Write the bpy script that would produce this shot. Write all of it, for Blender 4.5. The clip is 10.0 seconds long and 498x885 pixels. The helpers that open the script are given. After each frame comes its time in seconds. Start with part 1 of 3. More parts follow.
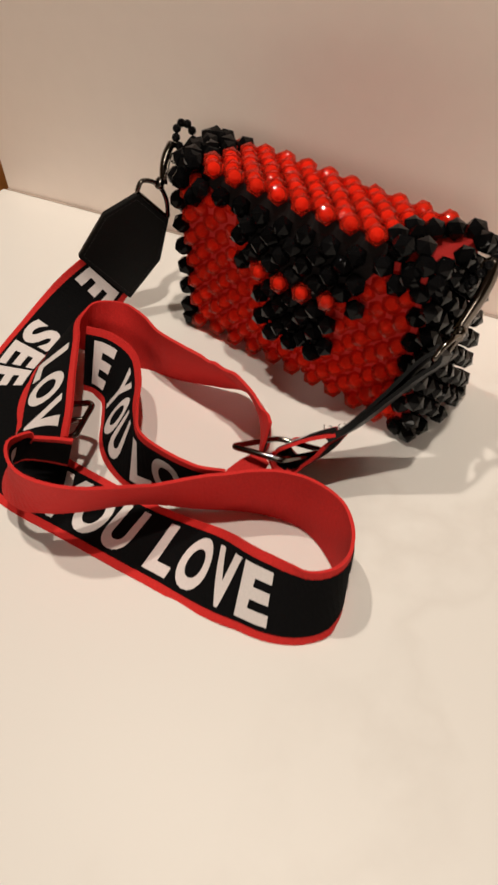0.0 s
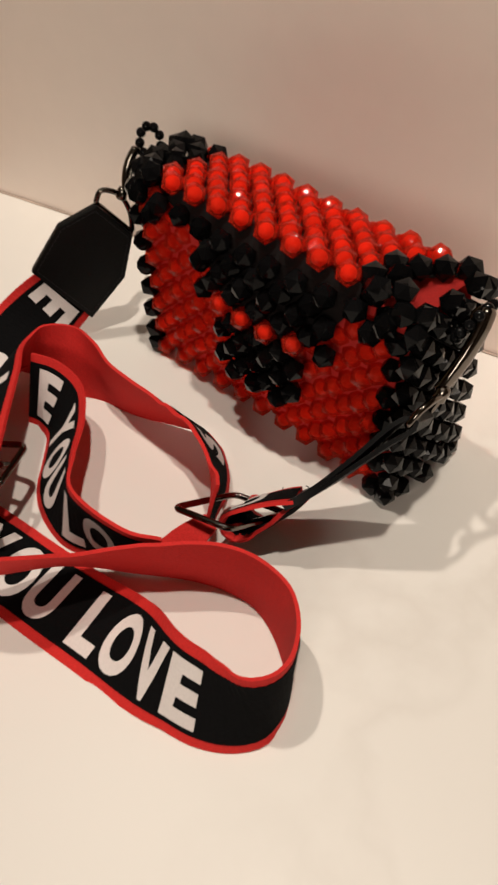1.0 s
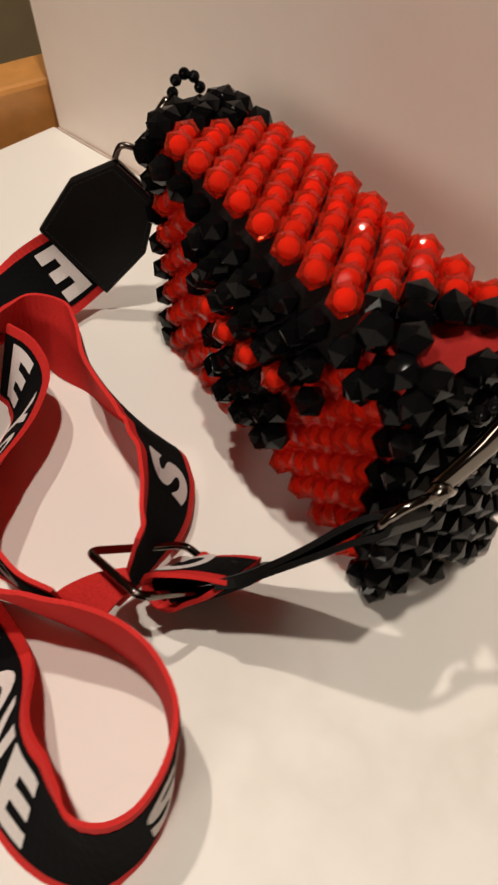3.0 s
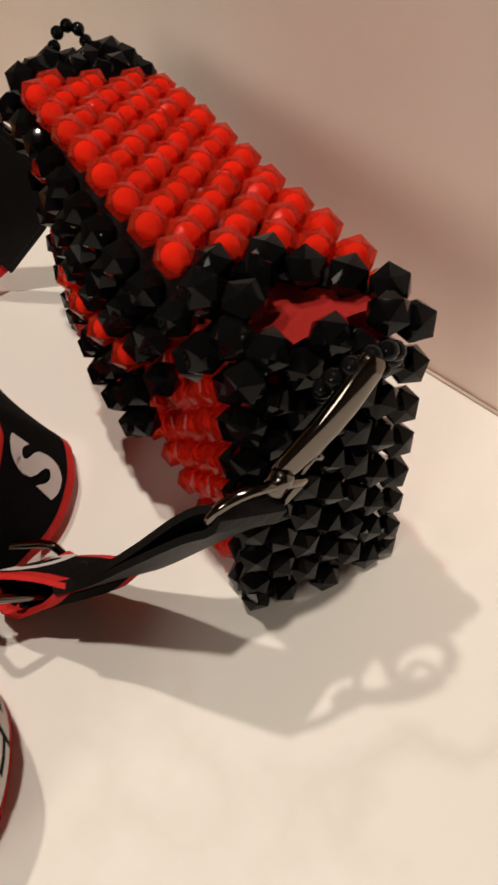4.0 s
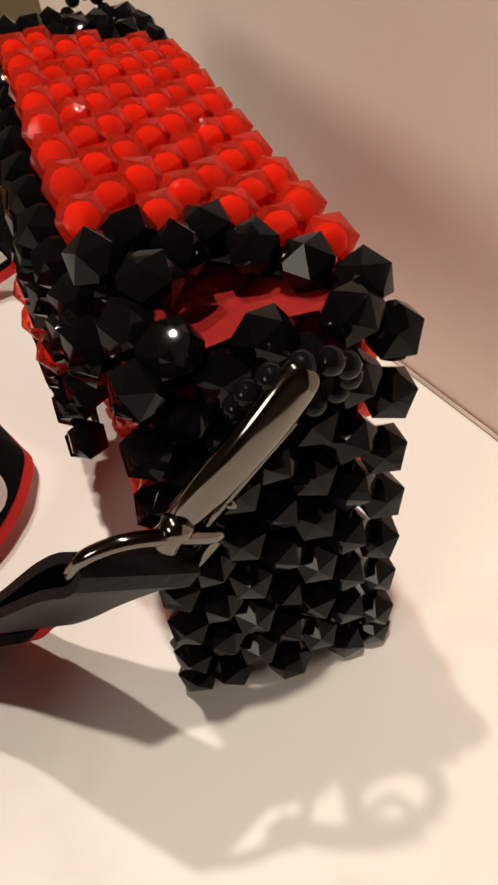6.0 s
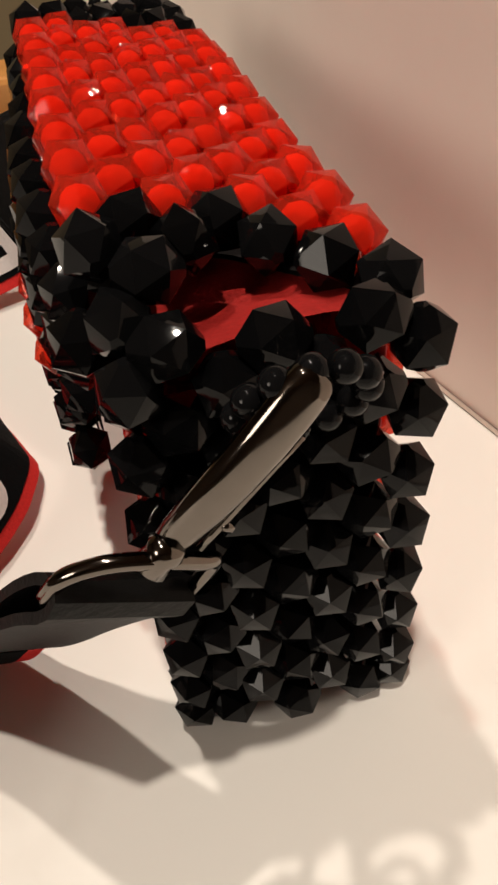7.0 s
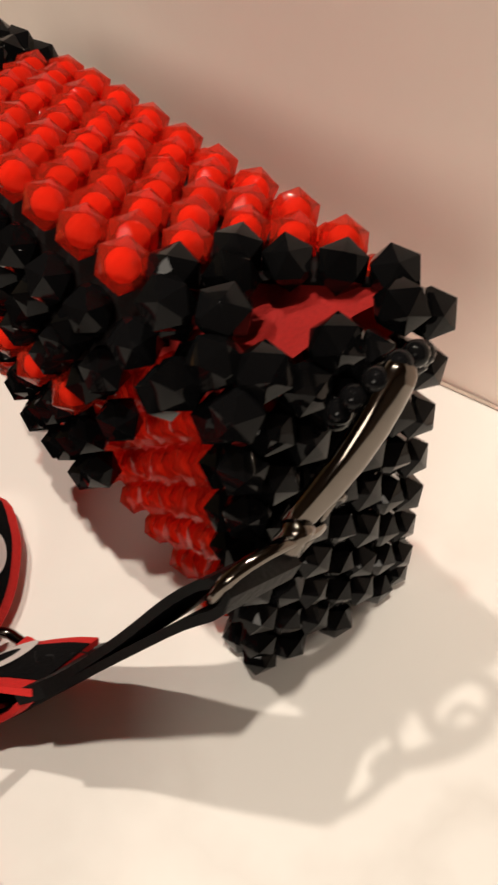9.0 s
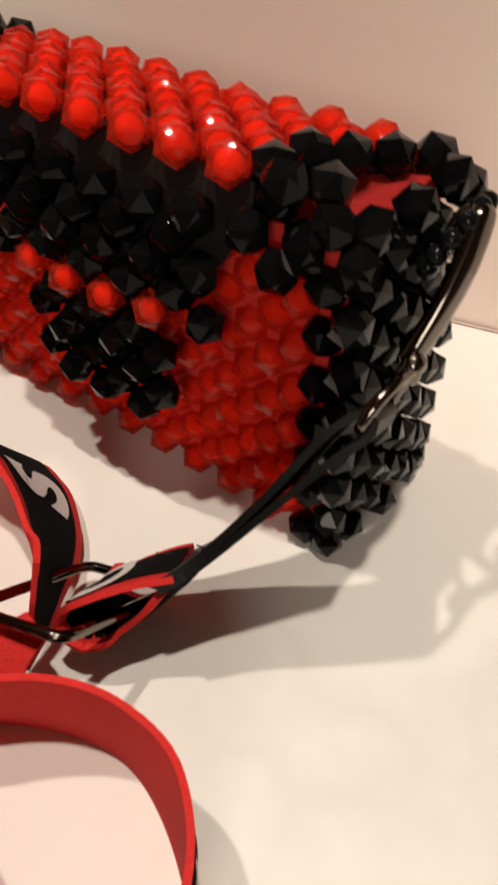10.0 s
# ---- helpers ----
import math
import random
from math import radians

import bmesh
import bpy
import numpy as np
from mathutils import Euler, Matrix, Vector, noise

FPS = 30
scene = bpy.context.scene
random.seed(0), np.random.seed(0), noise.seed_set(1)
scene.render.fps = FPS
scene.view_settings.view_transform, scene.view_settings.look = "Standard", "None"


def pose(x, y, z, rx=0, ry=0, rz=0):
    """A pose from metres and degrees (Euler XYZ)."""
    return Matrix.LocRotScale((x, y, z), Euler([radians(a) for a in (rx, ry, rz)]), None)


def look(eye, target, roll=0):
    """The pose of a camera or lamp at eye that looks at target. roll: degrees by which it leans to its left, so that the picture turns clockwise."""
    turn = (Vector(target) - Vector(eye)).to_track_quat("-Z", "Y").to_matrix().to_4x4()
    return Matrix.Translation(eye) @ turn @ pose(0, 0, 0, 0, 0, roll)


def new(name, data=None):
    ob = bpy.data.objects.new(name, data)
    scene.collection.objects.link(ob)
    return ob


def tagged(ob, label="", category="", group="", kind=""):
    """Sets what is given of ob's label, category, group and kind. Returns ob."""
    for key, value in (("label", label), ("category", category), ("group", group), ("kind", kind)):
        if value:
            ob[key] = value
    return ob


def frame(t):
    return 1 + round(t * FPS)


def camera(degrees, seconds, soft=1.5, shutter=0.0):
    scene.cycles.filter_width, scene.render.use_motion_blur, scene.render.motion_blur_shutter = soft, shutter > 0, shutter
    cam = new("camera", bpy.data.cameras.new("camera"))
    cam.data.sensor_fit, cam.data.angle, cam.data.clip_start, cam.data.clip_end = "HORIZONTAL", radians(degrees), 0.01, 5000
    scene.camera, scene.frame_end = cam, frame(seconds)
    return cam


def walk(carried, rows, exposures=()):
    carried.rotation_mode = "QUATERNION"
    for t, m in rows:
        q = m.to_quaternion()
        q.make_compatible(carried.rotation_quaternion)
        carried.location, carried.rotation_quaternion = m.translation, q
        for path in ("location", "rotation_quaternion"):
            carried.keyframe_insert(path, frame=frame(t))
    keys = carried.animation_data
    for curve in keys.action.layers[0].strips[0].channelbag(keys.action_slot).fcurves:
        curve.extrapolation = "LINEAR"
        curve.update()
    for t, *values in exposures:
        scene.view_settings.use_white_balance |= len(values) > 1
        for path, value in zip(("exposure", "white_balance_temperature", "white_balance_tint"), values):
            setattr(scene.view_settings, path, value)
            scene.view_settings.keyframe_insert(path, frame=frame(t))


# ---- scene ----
cam = camera(37.81, 10.0, soft=2.6, shutter=0.5)
ROWS = [
    (0, 0.13168, -0.25977, 0.31317, 41.713, 2.034, 40.841),
    (0.5, 0.12617, -0.22951, 0.31148, 41.606, 2.227, 43.501),
    (1, 0.11790, -0.19236, 0.29606, 40.849, 1.784, 44.195),
    (1.5, 0.10753, -0.17058, 0.27953, 38.251, 2.339, 45.737),
    (2, 0.09349, -0.15142, 0.26756, 37.193, 1.244, 48.551),
    (2.2, 0.09460, -0.14981, 0.26132, 37.590, 0.578, 47.901),
    (3.3, 0.11095, -0.07945, 0.24638, 40.378, 1.860, 62.211),
    (3.5, 0.11500, -0.07101, 0.23591, 39.789, 0.848, 60.414),
    (4, 0.11694, -0.04850, 0.22529, 40.238, 2.630, 60.746),
    (4.5, 0.10983, -0.03384, 0.21288, 41.347, 2.856, 63.555),
    (5, 0.11069, -0.02445, 0.20126, 42.165, 3.385, 65.678),
    (5.5, 0.10628, -0.01440, 0.19245, 43.376, 3.830, 68.967),
    (5.7, 0.10536, -0.00830, 0.18984, 43.540, 3.981, 69.332),
    (6.8, 0.09672, 0.00224, 0.17534, 45.854, 4.306, 73.937),
    (7, 0.09511, 0.00401, 0.17446, 45.572, 4.264, 73.764),
    (7.5, 0.09509, -0.00093, 0.18028, 44.688, 3.303, 71.754),
    (8, 0.09118, -0.01807, 0.18776, 42.276, 3.342, 67.336),
    (8.5, 0.08553, -0.02868, 0.20081, 40.623, 2.971, 59.864),
    (9, 0.08327, -0.04415, 0.20222, 40.181, 3.467, 51.666),
    (9.5, 0.07125, -0.08657, 0.20802, 41.059, 2.186, 44.087),
    (10, 0.07057, -0.11519, 0.19768, 41.979, 1.020, 36.587),
]
walk(cam, [(t, pose(x, y, z, rx, ry, rz)) for t, x, y, z, rx, ry, rz in ROWS],
     exposures=[(0.0, 0.0), (3.5, 0.0), (5.0, -0.04), (5.5, 0.14), (6.5, 0.2), (8.5, 0.26), (10.0, 0.22)])

# ---- light ----
world = bpy.data.worlds.new("room_air")
scene.world = world
world.use_nodes = True
world.node_tree.nodes["Background"].inputs[0].default_value = (1.0, 0.82, 0.68, 1)
world.node_tree.nodes["Background"].inputs[1].default_value = 0.10


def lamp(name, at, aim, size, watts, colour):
    """A round area lamp aimed at a point."""
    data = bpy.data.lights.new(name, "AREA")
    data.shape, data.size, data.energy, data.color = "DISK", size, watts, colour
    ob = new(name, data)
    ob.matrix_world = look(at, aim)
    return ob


WARM = (1.0, 0.88, 0.75)
for at, watts in (((0.14, -0.05, 1.62), 12.7), ((-0.44, -0.10, 1.55), 8.7)):
    lamp("downlight", at, (-0.05, -0.05, 0), 0.05, watts, WARM)
# added fill from the front right, no known source: lifts wall and bag front
lamp("front_fill", (1.0, -2.1, 1.25), (-0.05, 0.0, 0.1), 0.9, 17, WARM)


# ---- materials ----
def material(name, colour, rough=0.5, metal=0.0, spec=0.5, grain=0.0, grain_scale=200.0, blotch=0.0, blotch_scale=8.0, bump=0.0, per_piece=0.0):
    """Principled surface with fine grain, larger blotches and a fine relief; sizes in 1/metre."""
    m = bpy.data.materials.new(name)
    m.use_nodes = True
    nt = m.node_tree
    p = nt.nodes["Principled BSDF"]
    p.inputs["Roughness"].default_value, p.inputs["Metallic"].default_value = rough, metal
    p.inputs["Specular IOR Level"].default_value = spec
    co = nt.nodes.new("ShaderNodeTexCoord")
    value = None

    def noise_tex(scale, detail=4):
        n = nt.nodes.new("ShaderNodeTexNoise")
        n.inputs["Scale"].default_value, n.inputs["Detail"].default_value = scale, detail
        nt.links.new(co.outputs["Object"], n.inputs["Vector"])
        return n

    def spread(socket, amount):
        r = nt.nodes.new("ShaderNodeMapRange")
        r.inputs["From Min"].default_value, r.inputs["From Max"].default_value = 0.25, 0.75
        r.inputs["To Min"].default_value, r.inputs["To Max"].default_value = 1 - amount, 1 + amount
        nt.links.new(socket, r.inputs["Value"])
        return r.outputs[0]

    fine = noise_tex(grain_scale)
    terms = []
    if grain:
        terms.append(spread(fine.outputs["Fac"], grain))
    if blotch:
        terms.append(spread(noise_tex(blotch_scale, 3).outputs["Fac"], blotch))
    if per_piece:
        info = nt.nodes.new("ShaderNodeObjectInfo")
        terms.append(spread(info.outputs["Random"], per_piece))
    for s in terms:
        if value is None:
            value = s
        else:
            mul = nt.nodes.new("ShaderNodeMath")
            mul.operation = "MULTIPLY"
            nt.links.new(value, mul.inputs[0])
            nt.links.new(s, mul.inputs[1])
            value = mul.outputs[0]
    if value is None:
        p.inputs["Base Color"].default_value = (*colour, 1)
    else:
        sc = nt.nodes.new("ShaderNodeVectorMath")
        sc.operation = "SCALE"
        sc.inputs[0].default_value = colour
        nt.links.new(value, sc.inputs["Scale"])
        nt.links.new(sc.outputs[0], p.inputs["Base Color"])
    if bump:
        b = nt.nodes.new("ShaderNodeBump")
        b.inputs["Strength"].default_value, b.inputs["Distance"].default_value = bump, 0.0004
        nt.links.new(fine.outputs["Fac"], b.inputs["Height"])
        nt.links.new(b.outputs[0], p.inputs["Normal"])
    return m


def clear_red():
    """Clear red acrylic skin of a bead: tinted see-through with a gloss."""
    m = bpy.data.materials.new("clear_red_acrylic")
    m.use_nodes = True
    nt = m.node_tree
    nt.nodes.remove(nt.nodes["Principled BSDF"])
    out = nt.nodes["Material Output"]
    tr = nt.nodes.new("ShaderNodeBsdfTransparent")
    tr.inputs[0].default_value = (0.98, 0.30, 0.19, 1)
    di = nt.nodes.new("ShaderNodeBsdfDiffuse")
    di.inputs[0].default_value = (0.90, 0.055, 0.025, 1)
    body = nt.nodes.new("ShaderNodeMixShader")
    body.inputs[0].default_value = 0.24
    gl = nt.nodes.new("ShaderNodeBsdfGlossy")
    gl.inputs["Roughness"].default_value = 0.06
    wavy = nt.nodes.new("ShaderNodeTexNoise")
    wavy.inputs["Scale"].default_value = 260.0
    co = nt.nodes.new("ShaderNodeTexCoord")
    nt.links.new(co.outputs["Object"], wavy.inputs["Vector"])
    uneven = nt.nodes.new("ShaderNodeBump")
    uneven.inputs["Strength"].default_value, uneven.inputs["Distance"].default_value = 0.25, 0.0004
    nt.links.new(wavy.outputs["Fac"], uneven.inputs["Height"])
    nt.links.new(uneven.outputs[0], gl.inputs["Normal"])
    fr = nt.nodes.new("ShaderNodeFresnel")
    fr.inputs[0].default_value = 1.35
    mix = nt.nodes.new("ShaderNodeMixShader")
    nt.links.new(tr.outputs[0], body.inputs[1])
    nt.links.new(di.outputs[0], body.inputs[2])
    less = nt.nodes.new("ShaderNodeMath")
    less.operation = "MULTIPLY"
    less.inputs[1].default_value = 0.55
    nt.links.new(fr.outputs[0], less.inputs[0])
    nt.links.new(less.outputs[0], mix.inputs[0])
    nt.links.new(body.outputs[0], mix.inputs[1])
    nt.links.new(gl.outputs[0], mix.inputs[2])
    nt.links.new(mix.outputs[0], out.inputs[0])
    return m


def see_through(m, colour, share):
    """Let part of the light pass on through a surface."""
    nt = m.node_tree
    tr = nt.nodes.new("ShaderNodeBsdfTranslucent")
    tr.inputs[0].default_value = (*colour, 1)
    mix = nt.nodes.new("ShaderNodeMixShader")
    mix.inputs[0].default_value = share
    nt.links.new(nt.nodes["Principled BSDF"].outputs[0], mix.inputs[1])
    nt.links.new(tr.outputs[0], mix.inputs[2])
    nt.links.new(mix.outputs[0], nt.nodes["Material Output"].inputs[0])


def marble():
    """White polished worktop with faint warm-grey veins."""
    m = material("white_worktop", (0.80, 0.78, 0.74), 0.44, spec=0.35)
    nt = m.node_tree
    p = nt.nodes["Principled BSDF"]
    co = nt.nodes.new("ShaderNodeTexCoord")
    warp = nt.nodes.new("ShaderNodeTexNoise")
    warp.inputs["Scale"].default_value, warp.inputs["Detail"].default_value = 5.0, 6
    nt.links.new(co.outputs["Object"], warp.inputs["Vector"])
    vein = nt.nodes.new("ShaderNodeMath")
    vein.operation = "SUBTRACT"
    vein.inputs[1].default_value = 0.5
    nt.links.new(warp.outputs["Fac"], vein.inputs[0])
    ab = nt.nodes.new("ShaderNodeMath")
    ab.operation = "ABSOLUTE"
    nt.links.new(vein.outputs[0], ab.inputs[0])
    ramp = nt.nodes.new("ShaderNodeMapRange")
    ramp.inputs["From Min"].default_value, ramp.inputs["From Max"].default_value = 0.0, 0.03
    ramp.inputs["To Min"].default_value, ramp.inputs["To Max"].default_value = 0.34, 0.0
    nt.links.new(ab.outputs[0], ramp.inputs["Value"])
    broad = nt.nodes.new("ShaderNodeTexNoise")
    broad.inputs["Scale"].default_value = 3.0
    nt.links.new(co.outputs["Object"], broad.inputs["Vector"])
    thin = nt.nodes.new("ShaderNodeMapRange")
    thin.inputs["From Min"].default_value, thin.inputs["From Max"].default_value = 0.55, 0.75
    nt.links.new(broad.outputs["Fac"], thin.inputs["Value"])
    mul = nt.nodes.new("ShaderNodeMath")
    mul.operation = "MULTIPLY"
    nt.links.new(ramp.outputs[0], mul.inputs[0])
    nt.links.new(thin.outputs[0], mul.inputs[1])
    mix = nt.nodes.new("ShaderNodeMix")
    mix.data_type = "RGBA"
    mix.inputs[6].default_value = (0.80, 0.775, 0.735, 1)
    mix.inputs[7].default_value = (0.55, 0.50, 0.45, 1)
    nt.links.new(mul.outputs[0], mix.inputs[0])
    nt.links.new(mix.outputs[2], p.inputs["Base Color"])
    return m


MAT_TOP = marble()
MAT_WALL = material("painted_wall", (0.90, 0.79, 0.715), 0.4, grain=0.012, grain_scale=60, blotch=0.02, blotch_scale=4)
# unseen room: its dimness is put into this colour, curbing bounce and reflections
MAT_ROOM = material("darkened_plaster", (0.17, 0.14, 0.115), 0.8, blotch=0.04)
MAT_DARK = material("dark_brown_laminate", (0.05, 0.035, 0.025), 0.5, blotch=0.1)
MAT_WOOD = material("orange_wood", (0.58, 0.26, 0.07), 0.4, grain=0.15, grain_scale=60, blotch=0.15, blotch_scale=12)
MAT_SEAM = material("brown_joint", (0.46, 0.37, 0.31), 0.6, blotch=0.3, blotch_scale=30)
MAT_GREY = material("olive_paint", (0.40, 0.35, 0.22), 0.5, blotch=0.06)
MAT_BLACK = material("black_acrylic", (0.0035, 0.0035, 0.0038), 0.05, spec=0.14, per_piece=0.3, grain_scale=260, bump=0.05)
MAT_RED_SKIN = clear_red()
MAT_RED_CORE = material("red_bead_core", (1.0, 0.16, 0.065), 0.7, spec=0.05, per_piece=0.12, grain=0.06, grain_scale=500)
see_through(MAT_RED_CORE, (0.95, 0.06, 0.02), 0.35)
MAT_BACKING = material("black_backing_cloth", (0.010, 0.008, 0.008), 0.85, spec=0.15, grain=0.2, grain_scale=900)
MAT_LINING = material("red_lining", (0.62, 0.025, 0.02), 0.75, grain=0.1, grain_scale=900, blotch=0.08, blotch_scale=30, bump=0.3)
MAT_WEB_RED = material("red_webbing", (0.60, 0.025, 0.022), 0.8, spec=0.2, grain=0.14, grain_scale=1100, blotch=0.05, blotch_scale=25, bump=0.6)
MAT_WEB_BLACK = material("black_webbing", (0.0042, 0.0042, 0.0046), 0.9, spec=0.07, grain=0.3, grain_scale=1200, bump=0.6)
MAT_WEB_WHITE = material("white_woven_print", (0.72, 0.66, 0.64), 0.85, spec=0.15, grain=0.06, grain_scale=1000, bump=0.4)
MAT_LEATHER = material("black_leather", (0.0032, 0.0032, 0.0032), 0.48, spec=0.17, grain=0.2, grain_scale=700, bump=0.5)
MAT_THREAD = material("black_thread", (0.012, 0.012, 0.012), 0.7, spec=0.3)
MAT_GUN = material("gunmetal", (0.18, 0.157, 0.138), 0.10, metal=1.0, grain=0.05, grain_scale=300)


# ---- building helpers ----
def part(name, bm, mats, parent=None, label="", smooth=False):
    """Link a bmesh as one mesh object, under its parent if there is one."""
    me = bpy.data.meshes.new(name)
    if smooth:
        for f in bm.faces:
            f.smooth = True
    bm.to_mesh(me)
    bm.free()
    for m in (mats if isinstance(mats, (list, tuple)) else [mats]):
        me.materials.append(m)
    ob = new(name, me)
    if parent is not None:
        ob.parent = parent
    if label:
        ob["label"] = label
    return ob


def box(bm, x0, y0, z0, x1, y1, z1):
    vs = [bm.verts.new((x, y, z)) for x in (x0, x1) for y in (y0, y1) for z in (z0, z1)]
    for a, b, c, d in ((0, 1, 3, 2), (4, 6, 7, 5), (0, 4, 5, 1), (2, 3, 7, 6), (0, 2, 6, 4), (1, 5, 7, 3)):
        bm.faces.new((vs[a], vs[b], vs[c], vs[d]))


def bevel(bm, size, seg=2):
    bmesh.ops.bevel(bm, geom=list(bm.edges), offset=size, segments=seg, profile=0.5, affect="EDGES")


def spline(points, per=10):
    """Catmull-Rom through points of any dimension."""
    p = np.array(points, float)
    p = np.vstack([2 * p[0] - p[1], p, 2 * p[-1] - p[-2]])
    out = []
    for i in range(1, len(p) - 2):
        for k in range(per):
            t = k / per
            a, b, c, d = p[i - 1:i + 3]
            out.append(0.5 * (2 * b + (c - a) * t + (2 * a - 5 * b + 4 * c - d) * t * t + (3 * b - a - 3 * c + d) * t ** 3))
    out.append(p[-2])
    return np.array(out)


def tube(bm, path, radius, sides=10, closed=False, flat=1.0):
    """A round bar along a path of points."""
    pts = [Vector(p) for p in path]
    n = len(pts)
    rings = []
    ref = None
    for i, c in enumerate(pts):
        a = pts[(i - 1) % n] if (closed or i > 0) else pts[i]
        b = pts[(i + 1) % n] if (closed or i < n - 1) else pts[i]
        d = (b - a).normalized()
        if ref is None:
            ref = d.orthogonal().normalized()
        ref = (ref - d * ref.dot(d)).normalized()
        side = d.cross(ref)
        r = radius[i] if isinstance(radius, (list, tuple)) else radius
        rings.append([bm.verts.new(c + (ref * math.cos(6.28319 * k / sides) + side * math.sin(6.28319 * k / sides) * flat) * r) for k in range(sides)])
    for i in range(n if closed else n - 1):
        u, v = rings[i], rings[(i + 1) % n]
        for k in range(sides):
            bm.faces.new((u[k], u[(k + 1) % sides], v[(k + 1) % sides], v[k]))
    if not closed:
        bm.faces.new(rings[0][::-1])
        bm.faces.new(rings[-1])
    bmesh.ops.recalc_face_normals(bm, faces=bm.faces)


# ---- the room ----
def slab(name, x0, y0, z0, x1, y1, z1, mat, label, category, soft=0.0, m=None):
    bm = bmesh.new()
    box(bm, x0, y0, z0, x1, y1, z1)
    if soft:
        bevel(bm, soft)
    ob = part(name, bm, mat)
    if m is not None:
        ob.matrix_world = m
    return tagged(ob, label, category, kind="structure")


YAW = 13.7
WALL = pose(-0.411, 0.0355, 0, 0, 0, YAW)
slab("worktop", -0.005, -0.68, -0.03, 1.05, -0.0015, 0.0, MAT_TOP, "white polished stone worktop with faint veins", "worktop", 0.0015, WALL)
slab("wall_north", 0.0, 0.0, -0.9, 1.05, 0.06, 0.205, MAT_WALL, "plain off-white low upstand wall behind the worktop", "wall", 0.0, WALL)
slab("trim", 0.0, -0.0022, 0.0, 1.05, -0.0004, 0.0003, MAT_SEAM, "thin brown joint along the foot of the wall", "trim", 0.0, WALL)
slab("counter_base", 0.02, -0.64, -0.9, 1.03, -0.02, -0.0305, MAT_DARK, "plain dark counter base under the worktop", "counter", 0.0, WALL)
slab("floor", -2.6, -3.0, -0.95, 2.6, 2.2, -0.9, MAT_WOOD, "warm wooden floor of the room", "floor")
slab("ceiling", -2.6, -3.0, 1.70, 2.6, 2.2, 1.75, MAT_ROOM, "unseen ceiling over the worktop, darkened to stand for dim light", "ceiling")
slab("wall_south", -2.6, -3.05, -0.9, 2.6, -3.0, 1.7, MAT_ROOM, "unseen room wall, darkened to stand for dim light", "wall")
slab("wall_west", -2.65, -3.0, -0.9, -2.6, 2.2, 1.7, MAT_GREY, "plain olive grey painted room wall", "wall")
slab("wall_east", 2.6, -3.0, -0.9, 2.65, 2.2, 1.7, MAT_ROOM, "unseen room wall, darkened to stand for dim light", "wall")
slab("wall_far", -2.6, 2.2, -0.9, 2.6, 2.25, 1.7, MAT_GREY, "plain olive grey painted far wall", "wall")


slab("side_cabinet", -0.478, -0.30, -0.9, -0.432, 0.12, 0.026, MAT_WOOD, "orange wooden cabinet beside the worktop", "cabinet", 0.004)
slab("door_frame", -0.56, 0.34, -0.9, -0.50, 0.40, 1.6, MAT_DARK, "plain dark upright door frame in shade", "trim", 0.003)


# ---- the beaded bag ----
U = 0.0150                      # pitch of the bead weave
X0 = 0.0115                     # right end of the flap
NX, NY, NZ = 12, 3, 7
R = 0.0060                      # bead radius


def bead_mesh(name, red):
    """A twenty-sided moulded bead with its thread hole along z; a red one has a round core in a clear skin."""
    bm = bmesh.new()
    low = 0.447
    rings = []
    for r, z, turn in ((0.20, 0.97, 0.0), (0.894, low, 0.0), (0.894, -low, math.pi / 5), (0.20, -0.97, math.pi / 5)):
        rings.append([bm.verts.new((r * R * math.cos(q), r * R * math.sin(q), z * R)) for q in np.arange(5) * math.pi * 0.4 + turn])
    bm.faces.new(rings[0])
    bm.faces.new(rings[3][::-1])
    a, b, c, d = rings
    for k in range(5):
        j = (k + 1) % 5
        bm.faces.new((a[k], b[k], b[j], a[j]))
        bm.faces.new((b[k], c[k], b[j]))
        bm.faces.new((b[j], c[k], c[j]))
        bm.faces.new((c[k], d[k], d[j], c[j]))
    bmesh.ops.recalc_face_normals(bm, faces=bm.faces)
    if red:
        ball = bmesh.ops.create_icosphere(bm, subdivisions=2, radius=0.60 * R)
        for f in {f for v in ball["verts"] for f in v.link_faces}:
            f.material_index, f.smooth = 1, True
    me = bpy.data.meshes.new(name)
    bm.to_mesh(me)
    bm.free()
    for m in ((MAT_RED_SKIN, MAT_RED_CORE) if red else (MAT_BLACK,)):
        me.materials.append(m)
    # the facets of a moulded bead are faintly rounded
    normals = []
    for f in me.polygons:
        f.use_smooth = True
        for li in f.loop_indices:
            out = me.vertices[me.loops[li].vertex_index].co.normalized()
            normals.append(out if f.material_index else f.normal.lerp(out, 0.10).normalized())
    me.normals_split_custom_set(normals)
    return me


RED, BLACK = bead_mesh("red_bead", True), bead_mesh("black_bead", False)
rng = random.Random(5)


def bead_pose(at, along, normal, turn=0.0):
    """Pose of a bead whose thread runs along one direction, with a little play."""
    a = Vector(along).normalized()
    n = Vector(normal)
    n = (n - a * n.dot(a)).normalized()
    m = Matrix((n.cross(a), n, a)).transposed().to_4x4()
    play = Euler([rng.gauss(0, 0.055) for _ in range(3)])
    spin = Matrix.Rotation(turn + rng.gauss(0, 0.09), 4, "Z")
    at = Vector(at) + Vector([rng.gauss(0, 0.00022) for _ in range(3)])
    return Matrix.Translation(at) @ m @ play.to_matrix().to_4x4() @ spin


